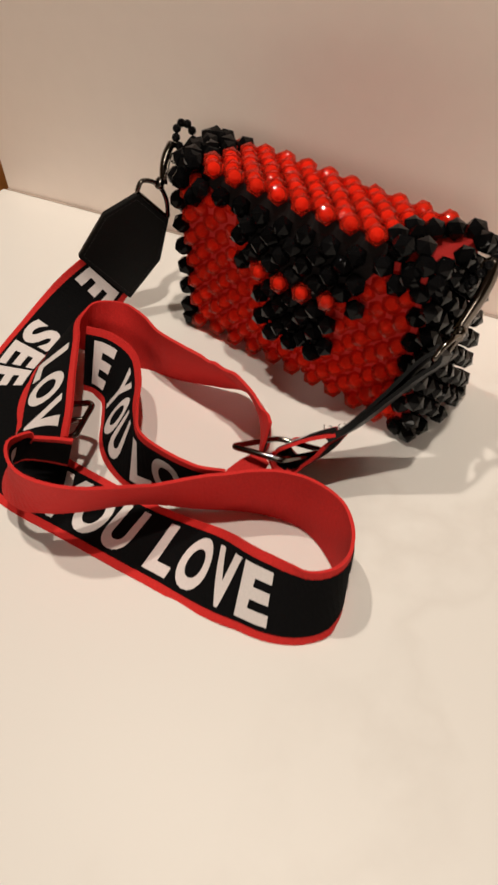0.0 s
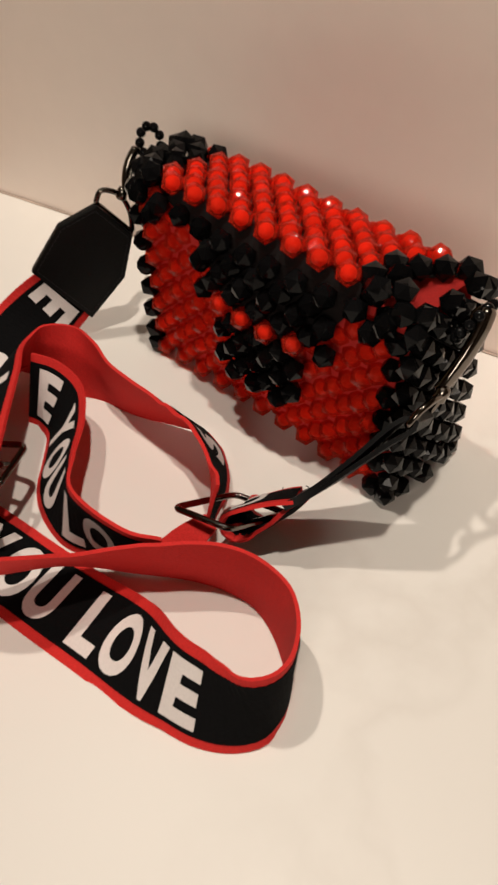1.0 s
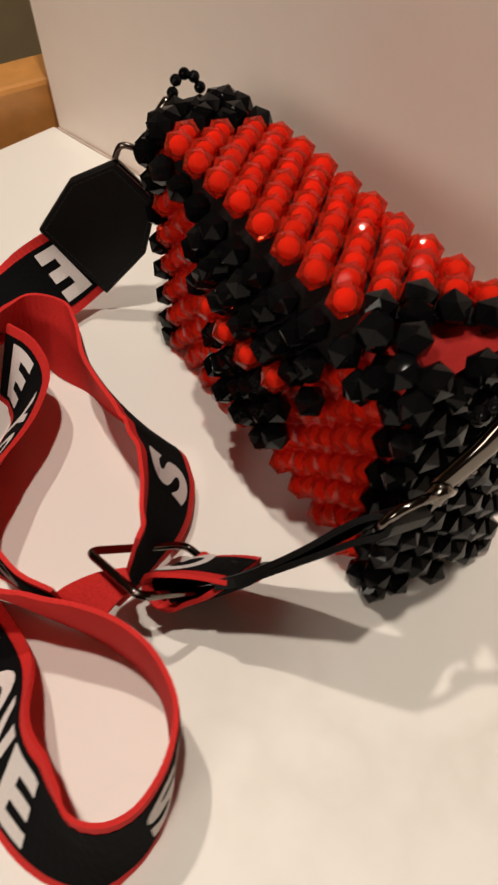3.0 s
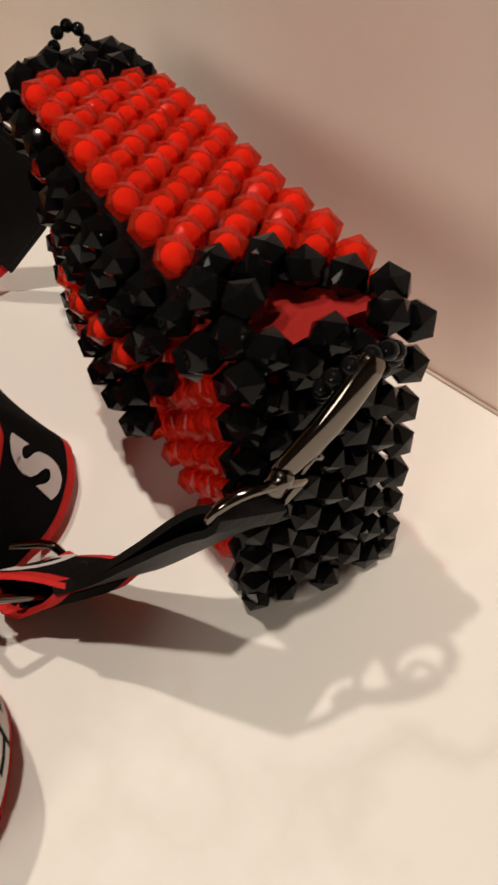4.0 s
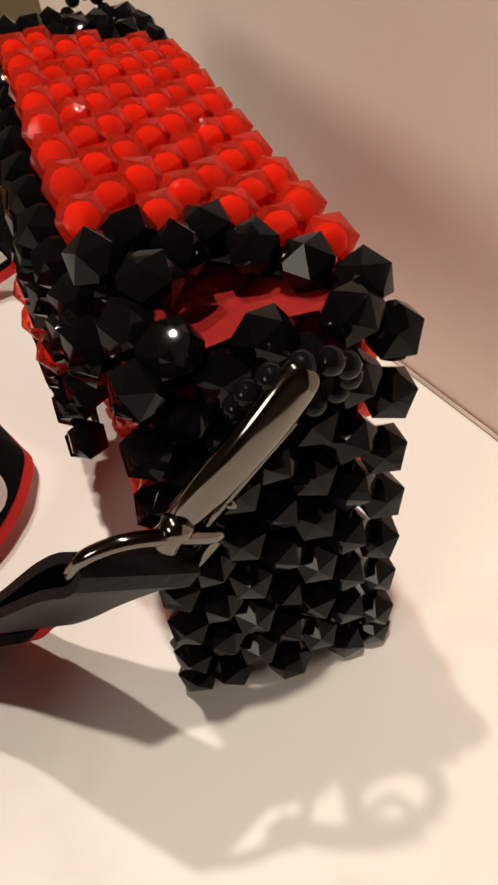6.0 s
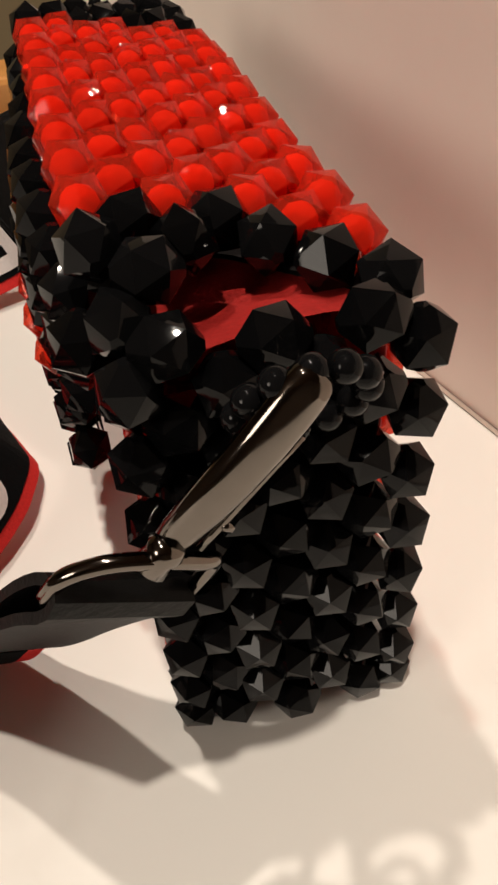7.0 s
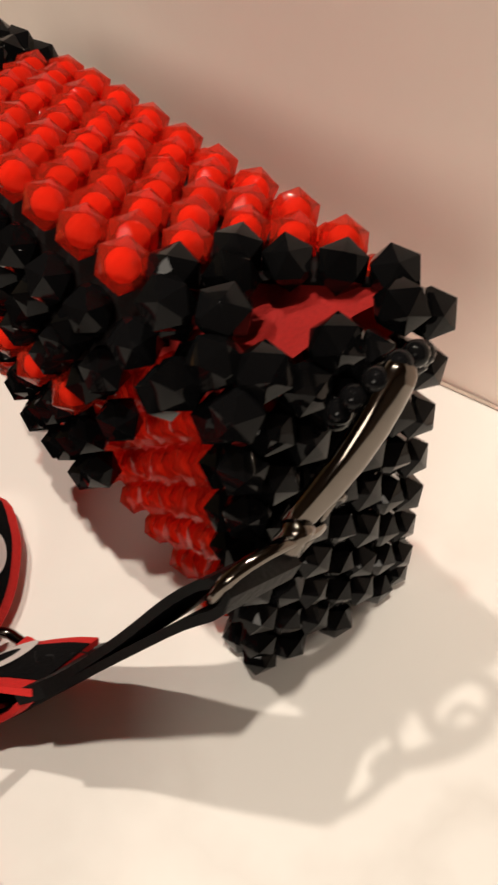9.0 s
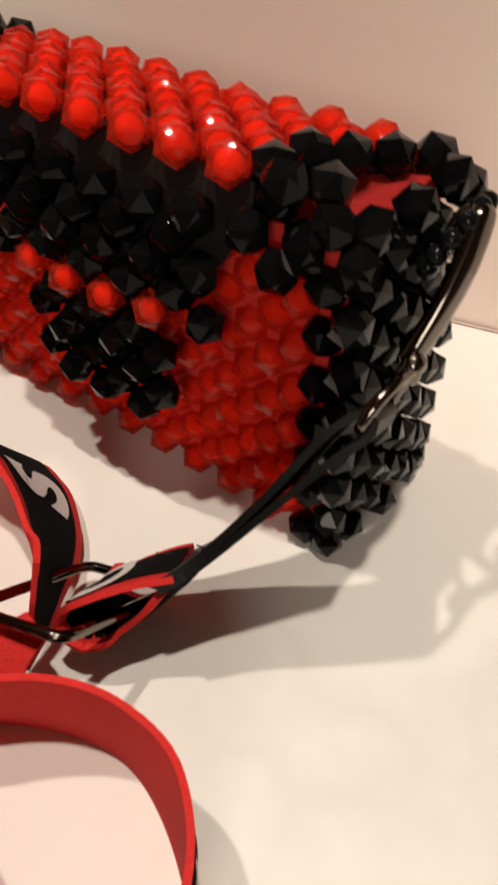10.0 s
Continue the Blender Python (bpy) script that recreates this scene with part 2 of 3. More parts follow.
def weave(parent, place, beads, proud=0.0):
    """Beads of a right-angle weave. place(u, v) gives a point and the outward normal; beads are (u, v, along u?, red?)."""
    for u, v, flat, red in beads:
        at, normal = place(u, v)
        e = 0.1
        other, _ = place(u + e * flat, v + e * (not flat))
        if red:
            at = at + normal * proud
        ob = new("bead", RED if red else BLACK)
        ob.parent = parent
        ob.matrix_local = bead_pose(at, other - at, normal, math.pi / 6 if flat and not red else 0.0)


def grid(nu, nv, open_top=False):
    """All places of beads of a weave nu by nv units."""
    out = [(i + 0.5, j, True) for j in range(nv + (not open_top)) for i in range(nu)]
    return out + [(i, j + 0.5, False) for j in range(nv) for i in range(nu + 1)]


bag = tagged(new("handbag"), "small red and black faceted-bead handbag standing on the worktop", "handbag")
bag.location.y = 0.0040
XL = X0 - NX * U


def sheet(name, x0, y0, z0, x1, y1, z1, label="", mat=None, lean=0.0):
    bm = bmesh.new()
    box(bm, x0, y0, z0, x1, y1, z1)
    for v in bm.verts:
        v.co.x += lean * v.co.y / D
    bevel(bm, 0.0004, 1)
    return part(name, bm, mat or MAT_LINING, bag, label)


GAP = 0.0034                     # the lining lies this far inside the bead centres
UY = 0.0156
D = NY * UY
XF, XFL, NF, SPLAY = 0.0090, -0.1620, 11, 0.0042     # ends of the front weave, its units, and how far the ends splay to the back
UF, UZ, LEAN = (XF - XFL) / NF, 0.0150, 0.0008   # pitches of the front; its foot stands forward
ZB = 0.0060                      # height of the lowest beads


def rise(v):
    """Height of the weave; its lowest row is drawn in under the bag."""
    return ZB + v * UZ + 0.0015 * min(1.0, v / 0.5)


ZT = rise(6.7)
front = sheet("front_panel", XFL + GAP, GAP, ZB, XF - GAP, GAP + 0.001, ZT, "red beaded front with black edge beads")
back = sheet("back_panel", XL + GAP, D - GAP - 0.001, ZB, X0 - GAP, D - GAP, ZT, "red beaded back")
base = sheet("base_panel", XFL + GAP, GAP + 0.001, ZB, XF - GAP, D - GAP - 0.001, ZB + 0.001)
side_r = sheet("side_panel", XF - GAP - 0.001, GAP + 0.0012, ZB + 0.0015, XF - GAP, D - GAP - 0.0012, ZT - 0.008, "black beaded end panel", MAT_BACKING, SPLAY)
side_l = sheet("side_panel", XFL + GAP, GAP + 0.0012, ZB + 0.0015, XFL + GAP + 0.001, D - GAP - 0.0012, ZT, "black beaded end panel", MAT_BACKING, -SPLAY)


def gusset(x_in, x_out):
    """Lining fabric folded over the mouth of the bag at one end."""
    bm = bmesh.new()
    lines = []
    for i in range(9):
        a = i / 8
        line = []
        for j in range(9):
            b = j / 8
            z = ZT + 0.0005 - 0.0035 * math.sin(math.pi * a) - 0.0015 * math.sin(2 * math.pi * b) * (1 - a) + 0.0012 * math.cos(5 * b + 3 * a)
            line.append(bm.verts.new((x_in + (x_out - x_in) * a, GAP + 0.0012 + (D - 2 * GAP - 0.0024) * b, z)))
        lines.append(line)
    for i in range(8):
        for j in range(8):
            bm.faces.new((lines[i][j], lines[i + 1][j], lines[i + 1][j + 1], lines[i][j + 1]))
    bmesh.ops.solidify(bm, geom=list(bm.faces), thickness=0.0006)
    bmesh.ops.recalc_face_normals(bm, faces=bm.faces)
    return part("lining_gusset", bm, MAT_LINING, bag, "folded red lining fabric", True)


gusset(XF - 0.042, XF - GAP + 0.001)


def on_front(u, v):
    h = v / NZ
    y = (0.0025 * math.sin(math.pi * u / NF) - LEAN) * (1 - h) + h * (0.001 + 0.0080 * math.sin(math.pi * u / NF))
    return Vector((XF - u * UF, y, rise(v))), Vector((0, -1, 0))


def on_back(u, v):
    return Vector((X0 - u * U, D, rise(v))), Vector((0, 1, 0))


def bulge(u, v):
    return 0.0030 * math.sin(math.pi * u / NY) * max(0.0, 1 - v / NZ)


def dip(u, v):
    return 0.0030 * math.sin(math.pi * u / NY) * max(0.0, v / NZ) ** 3


def on_right(u, v):
    k, h = u / NY, v / NZ
    return Vector((XF + SPLAY * k + bulge(u, v) - 0.001 * h, u * UY - LEAN * (1 - h) * (1 - k), rise(v) - dip(u, v))), Vector((1, 0, 0))


def on_left(u, v):
    k, h = u / NY, v / NZ
    return Vector((XFL - SPLAY * k, u * UY - LEAN * (1 - h) * (1 - k), rise(v))), Vector((-1, 0, 0))


def on_base(u, v):
    return Vector((XF - u * UF, v * UY, ZB)), Vector((0, 0, -1))


weave(front, on_front, [(u, v, f, 0.7 < u < NF - 0.3 and not (v > 6.4 and u < 3.2)) for u, v, f in grid(NF, NZ, True)] + [(k + 0.5, NZ, True, False) for k in (0, 1, NF - 2, NF - 1)])
inner = [b for b in grid(NY, NZ) if 0 < b[0] < NY]
corner = [b for b in grid(NY, NZ) if b[0] == NY]
weave(side_r, on_right, [(*b, False) for b in inner + corner])
weave(side_l, on_left, [(*b, False) for b in inner + corner])


# feet at the four lower corners
weave(side_r, on_right, [(0, 0, False, False), (NY, 0, False, False)])
weave(side_l, on_left, [(0, 0, False, False), (NY, 0, False, False)])


def joined(name, parent, place, places):
    """The beads of a face that is never seen close, as one mesh."""
    bm = bmesh.new()
    for u, v, f in places:
        at, normal = place(u, v)
        other, _ = place(u + 0.1 * f, v + 0.1 * (not f))
        n = len(bm.verts)
        bm.from_mesh(RED)
        bm.verts.ensure_lookup_table()
        bmesh.ops.transform(bm, matrix=bead_pose(at, other - at, normal), verts=bm.verts[n:])
    return tagged(part(name, bm, [MAT_RED_SKIN, MAT_RED_CORE], parent), kind="stuff")


joined("bead_rest", back, on_back, [b for b in grid(NX, NZ, True) if 0.7 < b[0] < NX - 0.7])
joined("bead_rest", base, on_base, [b for b in grid(NF, NY) if 0 < b[1] < NY and 0.6 < b[0] < NF - 0.6])

# the flap: over the top and down the front
FY, FZ = 0.0, 0.1193         # front edge of its top


def on_flap(u, v):
    """v < 0: the top, from the front edge back; v > 0: the front, downwards."""
    x = X0 - u * U
    skew = 1 - u / NX
    if v <= 0:
        t = -v / NY
        droop = 0.0022 * max(0.0, 1.6 - u) * (1 - t) - 0.0015 * max(0.0, 1 - u / 2) * t
        return Vector((x, FY - v * 0.0146 + 0.0010 * skew, FZ - 0.0088 * t - droop)), Vector((0, -0.2, 1))
    out = 0.0090 * (1 - math.exp(-v * U / 0.020)) * max(0.0, 1 - 0.075 * (u - 5.7) ** 2)
    return Vector((x + 0.004 * min(1.0, v / 2), FY - 0.0042 - out, FZ - v * U - 0.0040)), Vector((0, -1, 0.15))


bm = bmesh.new()
prof = [(-NY - 0.1, 0.2, 11.8), (-1.5, 1.4, 10.6), (-0.1, 1.9, 10.1), (0.35, 1.9, 10.1), (0.9, 2.2, 8.8), (2.4, 3.3, 7.7), (2.6, 4.0, 7.0), (4.8, 4.1, 6.9)]
grid_v = []
for v, a, b in prof:
    line = []
    for k in range(13):
        u = a + 0.2 + (b - a - 0.4) * k / 12
        at, n = on_flap(u, v)
        line.append((bm.verts.new(at - n * 0.0036), bm.verts.new(at - n * 0.0046)))
    grid_v.append(line)
for i in range(len(prof) - 1):
    for k in range(12):
        a, b, c, d = grid_v[i][k], grid_v[i][k + 1], grid_v[i + 1][k + 1], grid_v[i + 1][k]
        bm.faces.new((a[0], b[0], c[0], d[0]))
        bm.faces.new((a[1], d[1], c[1], b[1]))
bmesh.ops.recalc_face_normals(bm, faces=bm.faces)
for f in bm.faces:
    f.material_index = int(f.calc_center_median().z < FZ - 0.004)
flap = part("flap", bm, [MAT_LINING, MAT_BACKING], bag, "beaded flap, red on top with a black pointed front")
# the top narrows towards the front; its outermost beads are black
SPAN = ((1, 10), (1, 11), (1, 11), (0, 11))          # first and last bead along each line
CROSS = ((1, 11), (2, 11), (1, 12))                 # and across between the lines
top = [(i + 0.5, -j, True, a < i < min(b, 10)) for j, (a, b) in enumerate(SPAN) for i in range(a, b + 1)]
top += [(i, -j - 0.5, False, max(a, 2 - j) < i < min(b, 10.5)) for j, (a, b) in enumerate(CROSS) for i in range(a, b + 1)]
weave(flap, on_flap, top)
drop = [(k, 0.5, False, False) for k in range(1, 12)] + [(k + 0.5, 1, True, False) for k in (1, 10)]
for r, (a, b) in enumerate([(3, 8), (3, 8), (4, 7), (4, 7)], 1):
    drop += [(k, r + 0.5, False, r == 2 and 4 <= k <= 7) for k in range(a, b + 1)]
    drop += [(k + 0.5, r, True, False) for k in range(a, b)]
drop += [(k + 0.5, 5, True, False) for k in range(4, 7)]
weave(flap, on_flap, drop, 0.0012)


# small round beads that hold the clasps
def seed_loop(points):
    for p in points:
        bm = bmesh.new()
        bmesh.ops.create_uvsphere(bm, u_segments=14, v_segments=8, radius=0.0026)
        ob = part("round_bead", bm, MAT_BLACK, bag, "small round black bead", True)
        ob.location = p


def ring_points(centre, a, b, n):
    c, a, b = Vector(centre), Vector(a), Vector(b)
    return [c + a * math.cos(6.28319 * k / n) + b * math.sin(6.28319 * k / n) for k in range(n)]


seed_loop(ring_points((0.0205, 0.0245, 0.1055), (0, 0.0098, 0), (0.004, 0, 0.0085), 12))
seed_loop(ring_points((-0.1819, 0.0291, 0.1116), (0, 0.0065, 0.001), (-0.003, 0, 0.0068), 9))

# ---- the strap ----
strap = tagged(new("shoulder_strap"), "red webbing shoulder strap with black lettered band, curled on worktop", "strap")
WIDE, THICK = 0.042, 0.0017


class Ribbon:
    """A band between a lower and an upper edge, evenly stepped along its length."""

    def __init__(self, rows, step=0.003):
        e = spline([[c / 1000 for c in r] for r in rows], 24)
        mid = (e[:, :3] + e[:, 3:]) / 2
        s = np.concatenate([[0], np.cumsum(np.linalg.norm(np.diff(mid, axis=0), axis=1))])
        n = max(4, int(s[-1] / step))
        self.s = np.linspace(0, s[-1], n + 1)
        self.mid = np.stack([np.interp(self.s, s, mid[:, k]) for k in range(3)], 1)
        w = e[:, 3:] - e[:, :3]
        w = np.stack([np.interp(self.s, s, w[:, k]) for k in range(3)], 1)
        d = np.gradient(self.mid, axis=0)
        d /= np.linalg.norm(d, axis=1)[:, None]
        w -= d * (w * d).sum(1)[:, None]
        self.w = w / np.linalg.norm(w, axis=1)[:, None]
        self.n = np.cross(d, self.w)
        self.length = s[-1]

    def at(self, s, v, h):
        """Point s along, v across from the middle, h above the printed face."""
        g = lambda a: np.array([np.interp(s, self.s, a[:, k]) for k in range(3)])
        return Vector(g(self.mid) + g(self.w) * v + g(self.n) * h)

    def near(self, *place):
        """Length at which the middle of the ribbon passes nearest to a place, in millimetres."""
        return float(self.s[np.argmin(((self.mid - np.array(place) / 1000) ** 2).sum(1))])

    def strip(self, name, half, h0, h1, mat, parent, label="", s0=0.0, s1=None, taper=1.0, waist=0.0):
        bm = bmesh.new()
        s1 = self.length if s1 is None else s1
        across = (-half, -half * 0.5, 0, half * 0.5, half)
        prev = None
        for s in [s0] + [s for s in self.s if s0 < s < s1] + [s1]:
            k = 1 + (taper - 1) * s / self.length - waist * (2 * s / self.length - 1) ** 2
            lo = [bm.verts.new(self.at(s, v * k, h0)) for v in across]
            hi = [bm.verts.new(self.at(s, v * k, h1)) for v in across]
            loop = lo + hi[::-1]
            if prev:
                for k in range(len(loop)):
                    j = (k + 1) % len(loop)
                    bm.faces.new((prev[k], prev[j], loop[j], loop[k]))
            else:
                bm.faces.new(loop)
            prev = loop
        bm.faces.new(prev[::-1])
        bmesh.ops.recalc_face_normals(bm, faces=bm.faces)
        return part(name, bm, mat, parent, label, False)


def letter_mesh(ch):
    """A heavy capital from the built-in font, 1 high and as wide as it comes."""
    data = bpy.data.curves.new("letter", "FONT")
    data.body, data.size, data.offset, data.resolution_u = ch, 1.0, 0.042, 5
    ob = new("letter", data)
    me = bpy.data.meshes.new_from_object(ob.evaluated_get(bpy.context.evaluated_depsgraph_get()))
    bpy.data.objects.remove(ob)
    bm = bmesh.new()
    bm.from_mesh(me)
    bmesh.ops.remove_doubles(bm, verts=bm.verts, dist=1e-5)
    for _ in range(3):
        long = [e for e in bm.edges if e.calc_length() > 0.16]
        if long:
            bmesh.ops.subdivide_edges(bm, edges=long, cuts=1)
    bmesh.ops.triangulate(bm, faces=bm.faces)
    lo = Vector([min(v.co[k] for v in bm.verts) for k in range(3)])
    hi = Vector([max(v.co[k] for v in bm.verts) for k in range(3)])
    for v in bm.verts:
        v.co = ((v.co.x - lo.x), (v.co.y - lo.y) / (hi.y - lo.y), 0)
    width = hi.x - lo.x
    me2 = bpy.data.meshes.new("letter")
    bm.to_mesh(me2)
    bm.free()
    return me2, width


LETTERS = {}
WIDTHS = {"S": 0.0145, "E": 0.0139, "Y": 0.0158, "O": 0.0168, "U": 0.0149, "L": 0.0130, "V": 0.0158}
TALL = 0.0280


def write(rib, parent, text, s, k=1.0):
    """Letters one by one along a ribbon from s; returns where they end."""
    for ch in text:
        if ch == " ":
            s += 0.0105 * k
            continue
        if ch not in LETTERS:
            LETTERS[ch] = letter_mesh(ch)
        src, w = LETTERS[ch]
        if s > 0.001 and s + WIDTHS[ch] * k < rib.length - 0.001:
            bm = bmesh.new()
            bm.from_mesh(src)
            for v in bm.verts:
                v.co = rib.at(s + v.co.x / w * WIDTHS[ch] * k, (v.co.y - 0.5) * TALL, THICK / 2 + 0.0007)
            part("letter", bm, MAT_WEB_WHITE, parent, "white printed capital letter")
        s += (WIDTHS[ch] + 0.0016) * k
    return s


def printed(rows, *texts, wide=WIDE, taper=1.0):
    """A piece of printed strap; texts are (words, x, y, z, width, lead): the words start that much before the place."""
    rib = Ribbon(rows)
    web = rib.strip("webbing", wide / 2, -THICK / 2, THICK / 2, MAT_WEB_RED, strap, "red woven webbing", taper=taper)
    rib.strip("black_stripe", wide / 2 - 0.0044, THICK / 2 - 0.0002, THICK / 2 + 0.0003, MAT_WEB_BLACK, web, "black woven band between red borders", taper=taper)
    for text, x, y, z, k, *lead in texts:
        write(rib, web, text, rib.near(x, y, z) - sum(lead), k)
    return rib


# long piece: from the leather tab, round the front loop, back to the slider
LONG = [
    (-212.0, -27.5, 58.0, -195.0, -3.0, 26.0),
    (-217.0, -35.0, 48.5, -203.0, -15.5, 12.5),
    (-226.0, -53.0, 32.0, -199.0, -42.0, 10.0),
    (-235.0, -70.0, 19.0, -193.7, -72.5, 11.7),
    (-232.0, -107.0, 6.0, -191.0, -98.5, 9.3),
    (-211.0, -146.0, 1.0, -180.5, -118.6, 10.2),
    (-178.0, -171.0, 0.0, -165.1, -131.9, 8.3),
    (-135.0, -175.0, 0.0, -136.9, -133.6, 6.9),
    (-95.0, -169.0, 0.0, -102.3, -127.7, 1.7),
    (-58.0, -163.0, 0.0, -67.7, -122.2, 1.5),
    (-23.0, -157.0, 0.0, -34.7, -117.8, 9.5),
    (7.0, -150.0, 0.0, 1.4, -123.8, 32.3),
    (22.0, -146.0, 0.0, 15.5, -122.8, 34.4),
    (34.0, -140.0, 0.0, 24.7, -122.5, 37.0),
    (41.0, -133.0, 0.0, 33.2, -120.6, 39.4),
    (46.0, -123.0, 1.0, 40.1, -117.7, 42.2),
    (46.0, -113.0, 1.0, 43.6, -112.2, 42.9),
    (41.0, -103.0, 1.0, 43.4, -104.0, 42.9),
    (32.0, -95.0, 1.0, 36.5, -92.7, 42.7),
    (19.0, -88.0, 1.0, 24.0, -83.9, 42.5),
    (4.0, -84.0, 1.0, 7.1, -82.7, 42.9),
    (-10.0, -86.0, 1.0, -7.1, -87.0, 42.9),
    (-24.0, -92.0, 1.0, -18.5, -94.9, 42.5),
    (-37.0, -100.0, 1.0, -28.7, -105.1, 41.9),
    (-51.0, -111.0, 2.0, -36.9, -113.6, 41.5),
    (-72.0, -130.0, 8.0, -52.2, -136.2, 44.5),
    (-86.0, -160.0, 20.0, -66.5, -162.6, 57.1),
    (-106.0, -173.0, 23.0, -86.2, -173.8, 60.0),
    (-124.0, -171.0, 23.0, -103.7, -170.8, 59.7),
    (-133.0, -157.0, 22.0, -110.2, -159.3, 57.2),
    (-126.0, -147.0, 18.0, -104.4, -150.1, 53.9),
    (-118.0, -140.0, 14.0, -96.0, -141.0, 50.0),
]
long_rib = printed(LONG, ("E", -211, -27, 29, 1.0), ("SEE", -214, -73, 16, 1.15), ("YOU LOVE", -48, -142, 5, 1.14, 0.0715), ("SEE YOU LOVE", 46, -104, 19, 1.15))
# piece from the ring along the back and down to the slider
BACK = [
    (-41.5, -70.5, 10.5, -22.3, -83.3, 45.5),
    (-46.5, -61.0, 6.5, -32.5, -73.0, 44.4),
    (-51.0, -50.5, 6.5, -43.5, -65.2, 45.5),
    (-58.5, -41.0, 7.0, -55.1, -58.8, 45.0),
    (-67.5, -35.0, 7.0, -66.4, -53.8, 44.9),
    (-78.0, -31.0, 7.0, -76.2, -52.6, 43.1),
    (-90.5, -29.5, 6.0, -82.8, -50.4, 41.9),
    (-103.0, -34.0, 4.0, -91.4, -49.1, 41.2),
    (-120.5, -40.5, 2.0, -111.7, -50.5, 41.9),
    (-137.0, -45.0, 0.0, -132.5, -49.8, 41.5),
    (-153.0, -49.0, 0.0, -151.4, -45.4, 41.8),
    (-172.0, -58.0, 1.0, -168.3, -43.8, 40.4),
    (-193.0, -65.0, 4.0, -178.5, -56.8, 42.6),
    (-203.0, -75.0, 11.0, -176.9, -73.5, 43.9),
    (-197.0, -89.0, 17.0, -161.3, -94.4, 38.5),
    (-177.0, -115.0, 20.0, -139.1, -115.0, 38.1),
    (-153.0, -142.0, 20.0, -117.8, -130.5, 39.9),
    (-145.0, -151.0, 18.0, -110.0, -140.0, 37.0),
]
back_rib = printed(BACK, ("S", -58, -47, 27, 1.12), ("LOV", -178, -93, 28, 1.35))
# the inner wave
WAVE = [
    (-174.0, -89.0, 0.0, -168.0, -69.2, 36.6),
    (-163.0, -86.0, 0.0, -155.8, -64.5, 35.3),
    (-150.0, -88.0, 0.0, -137.0, -66.0, 33.3),
    (-138.0, -99.0, 0.0, -120.4, -77.8, 31.7),
    (-125.0, -112.0, 0.0, -108.7, -90.5, 32.2),
    (-108.0, -120.0, 0.0, -98.9, -99.2, 35.3),
    (-86.0, -122.0, 0.0, -83.8, -110.8, 40.4),
    (-68.0, -114.0, 0.0, -65.6, -113.7, 41.9),
    (-51.5, -106.5, 0.0, -45.5, -110.0, 39.5),
    (-41.0, -98.5, 0.0, -34.5, -102.5, 36.0),
]
wave_rib = printed(WAVE, ("E YOU LO", -164, -78, 18, 1.03))


# its turned end, red side up, to the ring
printed([(-45.9, -107.5, 11.8, -23.0, -90.9, 12.3), (-43.2, -104.0, 19.0, -22.4, -88.4, 20.4), (-37.3, -92.3, 25.0, -25.9, -80.8, 26.1), (-32.4, -80.7, 27.9, -26.2, -73.4, 28.9)], wide=0.024, taper=0.36)


def bar_loop(name, corners, radius, parent, label, rounding=0.18):
    """A bent wire link through rounded corners."""
    c = [Vector(p) / 1000 for p in corners]
    n = len(c)
    path = []
    for i in range(n):
        a, b, d = c[i - 1], c[i], c[(i + 1) % n]
        p, q = b.lerp(a, rounding), b.lerp(d, rounding)
        for k in range(7):
            t = k / 6
            path.append(p.lerp(b, t).lerp(b.lerp(q, t), t))
    bm = bmesh.new()
    tube(bm, path, radius, 10, True)
    return part(name, bm, MAT_GUN, parent, label, True)


# rectangular ring, slider, short folded strap end
bar_loop("ring", [(-43.6, -85.7, 34.5), (-16.8, -77.5, 35.8), (-15.2, -42.1, 12.2), (-42.1, -50.3, 10.9)], 0.0016, strap, "dark metal rectangular ring", 0.13)
slider = bar_loop("slider", [(-159.9, -123.1, 19.3), (-123.0, -109.7, 34.8), (-111.2, -133.5, 35.1), (-148.0, -147.9, 20.7)], 0.0017, strap, "dark metal strap slider", 0.15)
bm = bmesh.new()
tube(bm, [(-0.1535, -0.1355, 0.0200), (-0.1171, -0.1216, 0.0350)], 0.0017)
part("middle_bar", bm, MAT_GUN, slider, "", True)
fold = [(-9.4, -41.5, 31.6), (-16.1, -47.3, 29.5), (-24.1, -54.9, 25.3), (-30.0, -59.3, 19.1), (-27.6, -59.7, 12.1), (-20.1, -55.2, 10.2), (-13.3, -48.1, 17.0), (-9.1, -42.3, 26.1)]
W3 = Vector((0.14, -0.81, 0.53)).normalized() * 20
fold_rows = [(x - W3.x, y - W3.y, z - W3.z, x + W3.x, y + W3.y, z + W3.z) for x, y, z in fold]
fold_rib = printed(fold_rows, ("LO", -9, -42, 31, 1.0), wide=0.030)
fold_rib.strip("black_stripe", 0.0112, -THICK / 2 - 0.0003, -THICK / 2 + 0.0002, MAT_WEB_BLACK, strap, "black woven inner face of the folded end")


def leather(rows, name, label, thick=0.0028, half=0.018):
    rib = Ribbon(rows)
    return rib.strip(name, half, -thick / 2, thick / 2, MAT_LEATHER, strap, label, waist=-0.25)


def across(points, w, half):
    w = Vector(w).normalized() * half
    return [(x - w.x, y - w.y, z - w.z, x + w.x, y + w.y, z + w.z) for x, y, z in points]


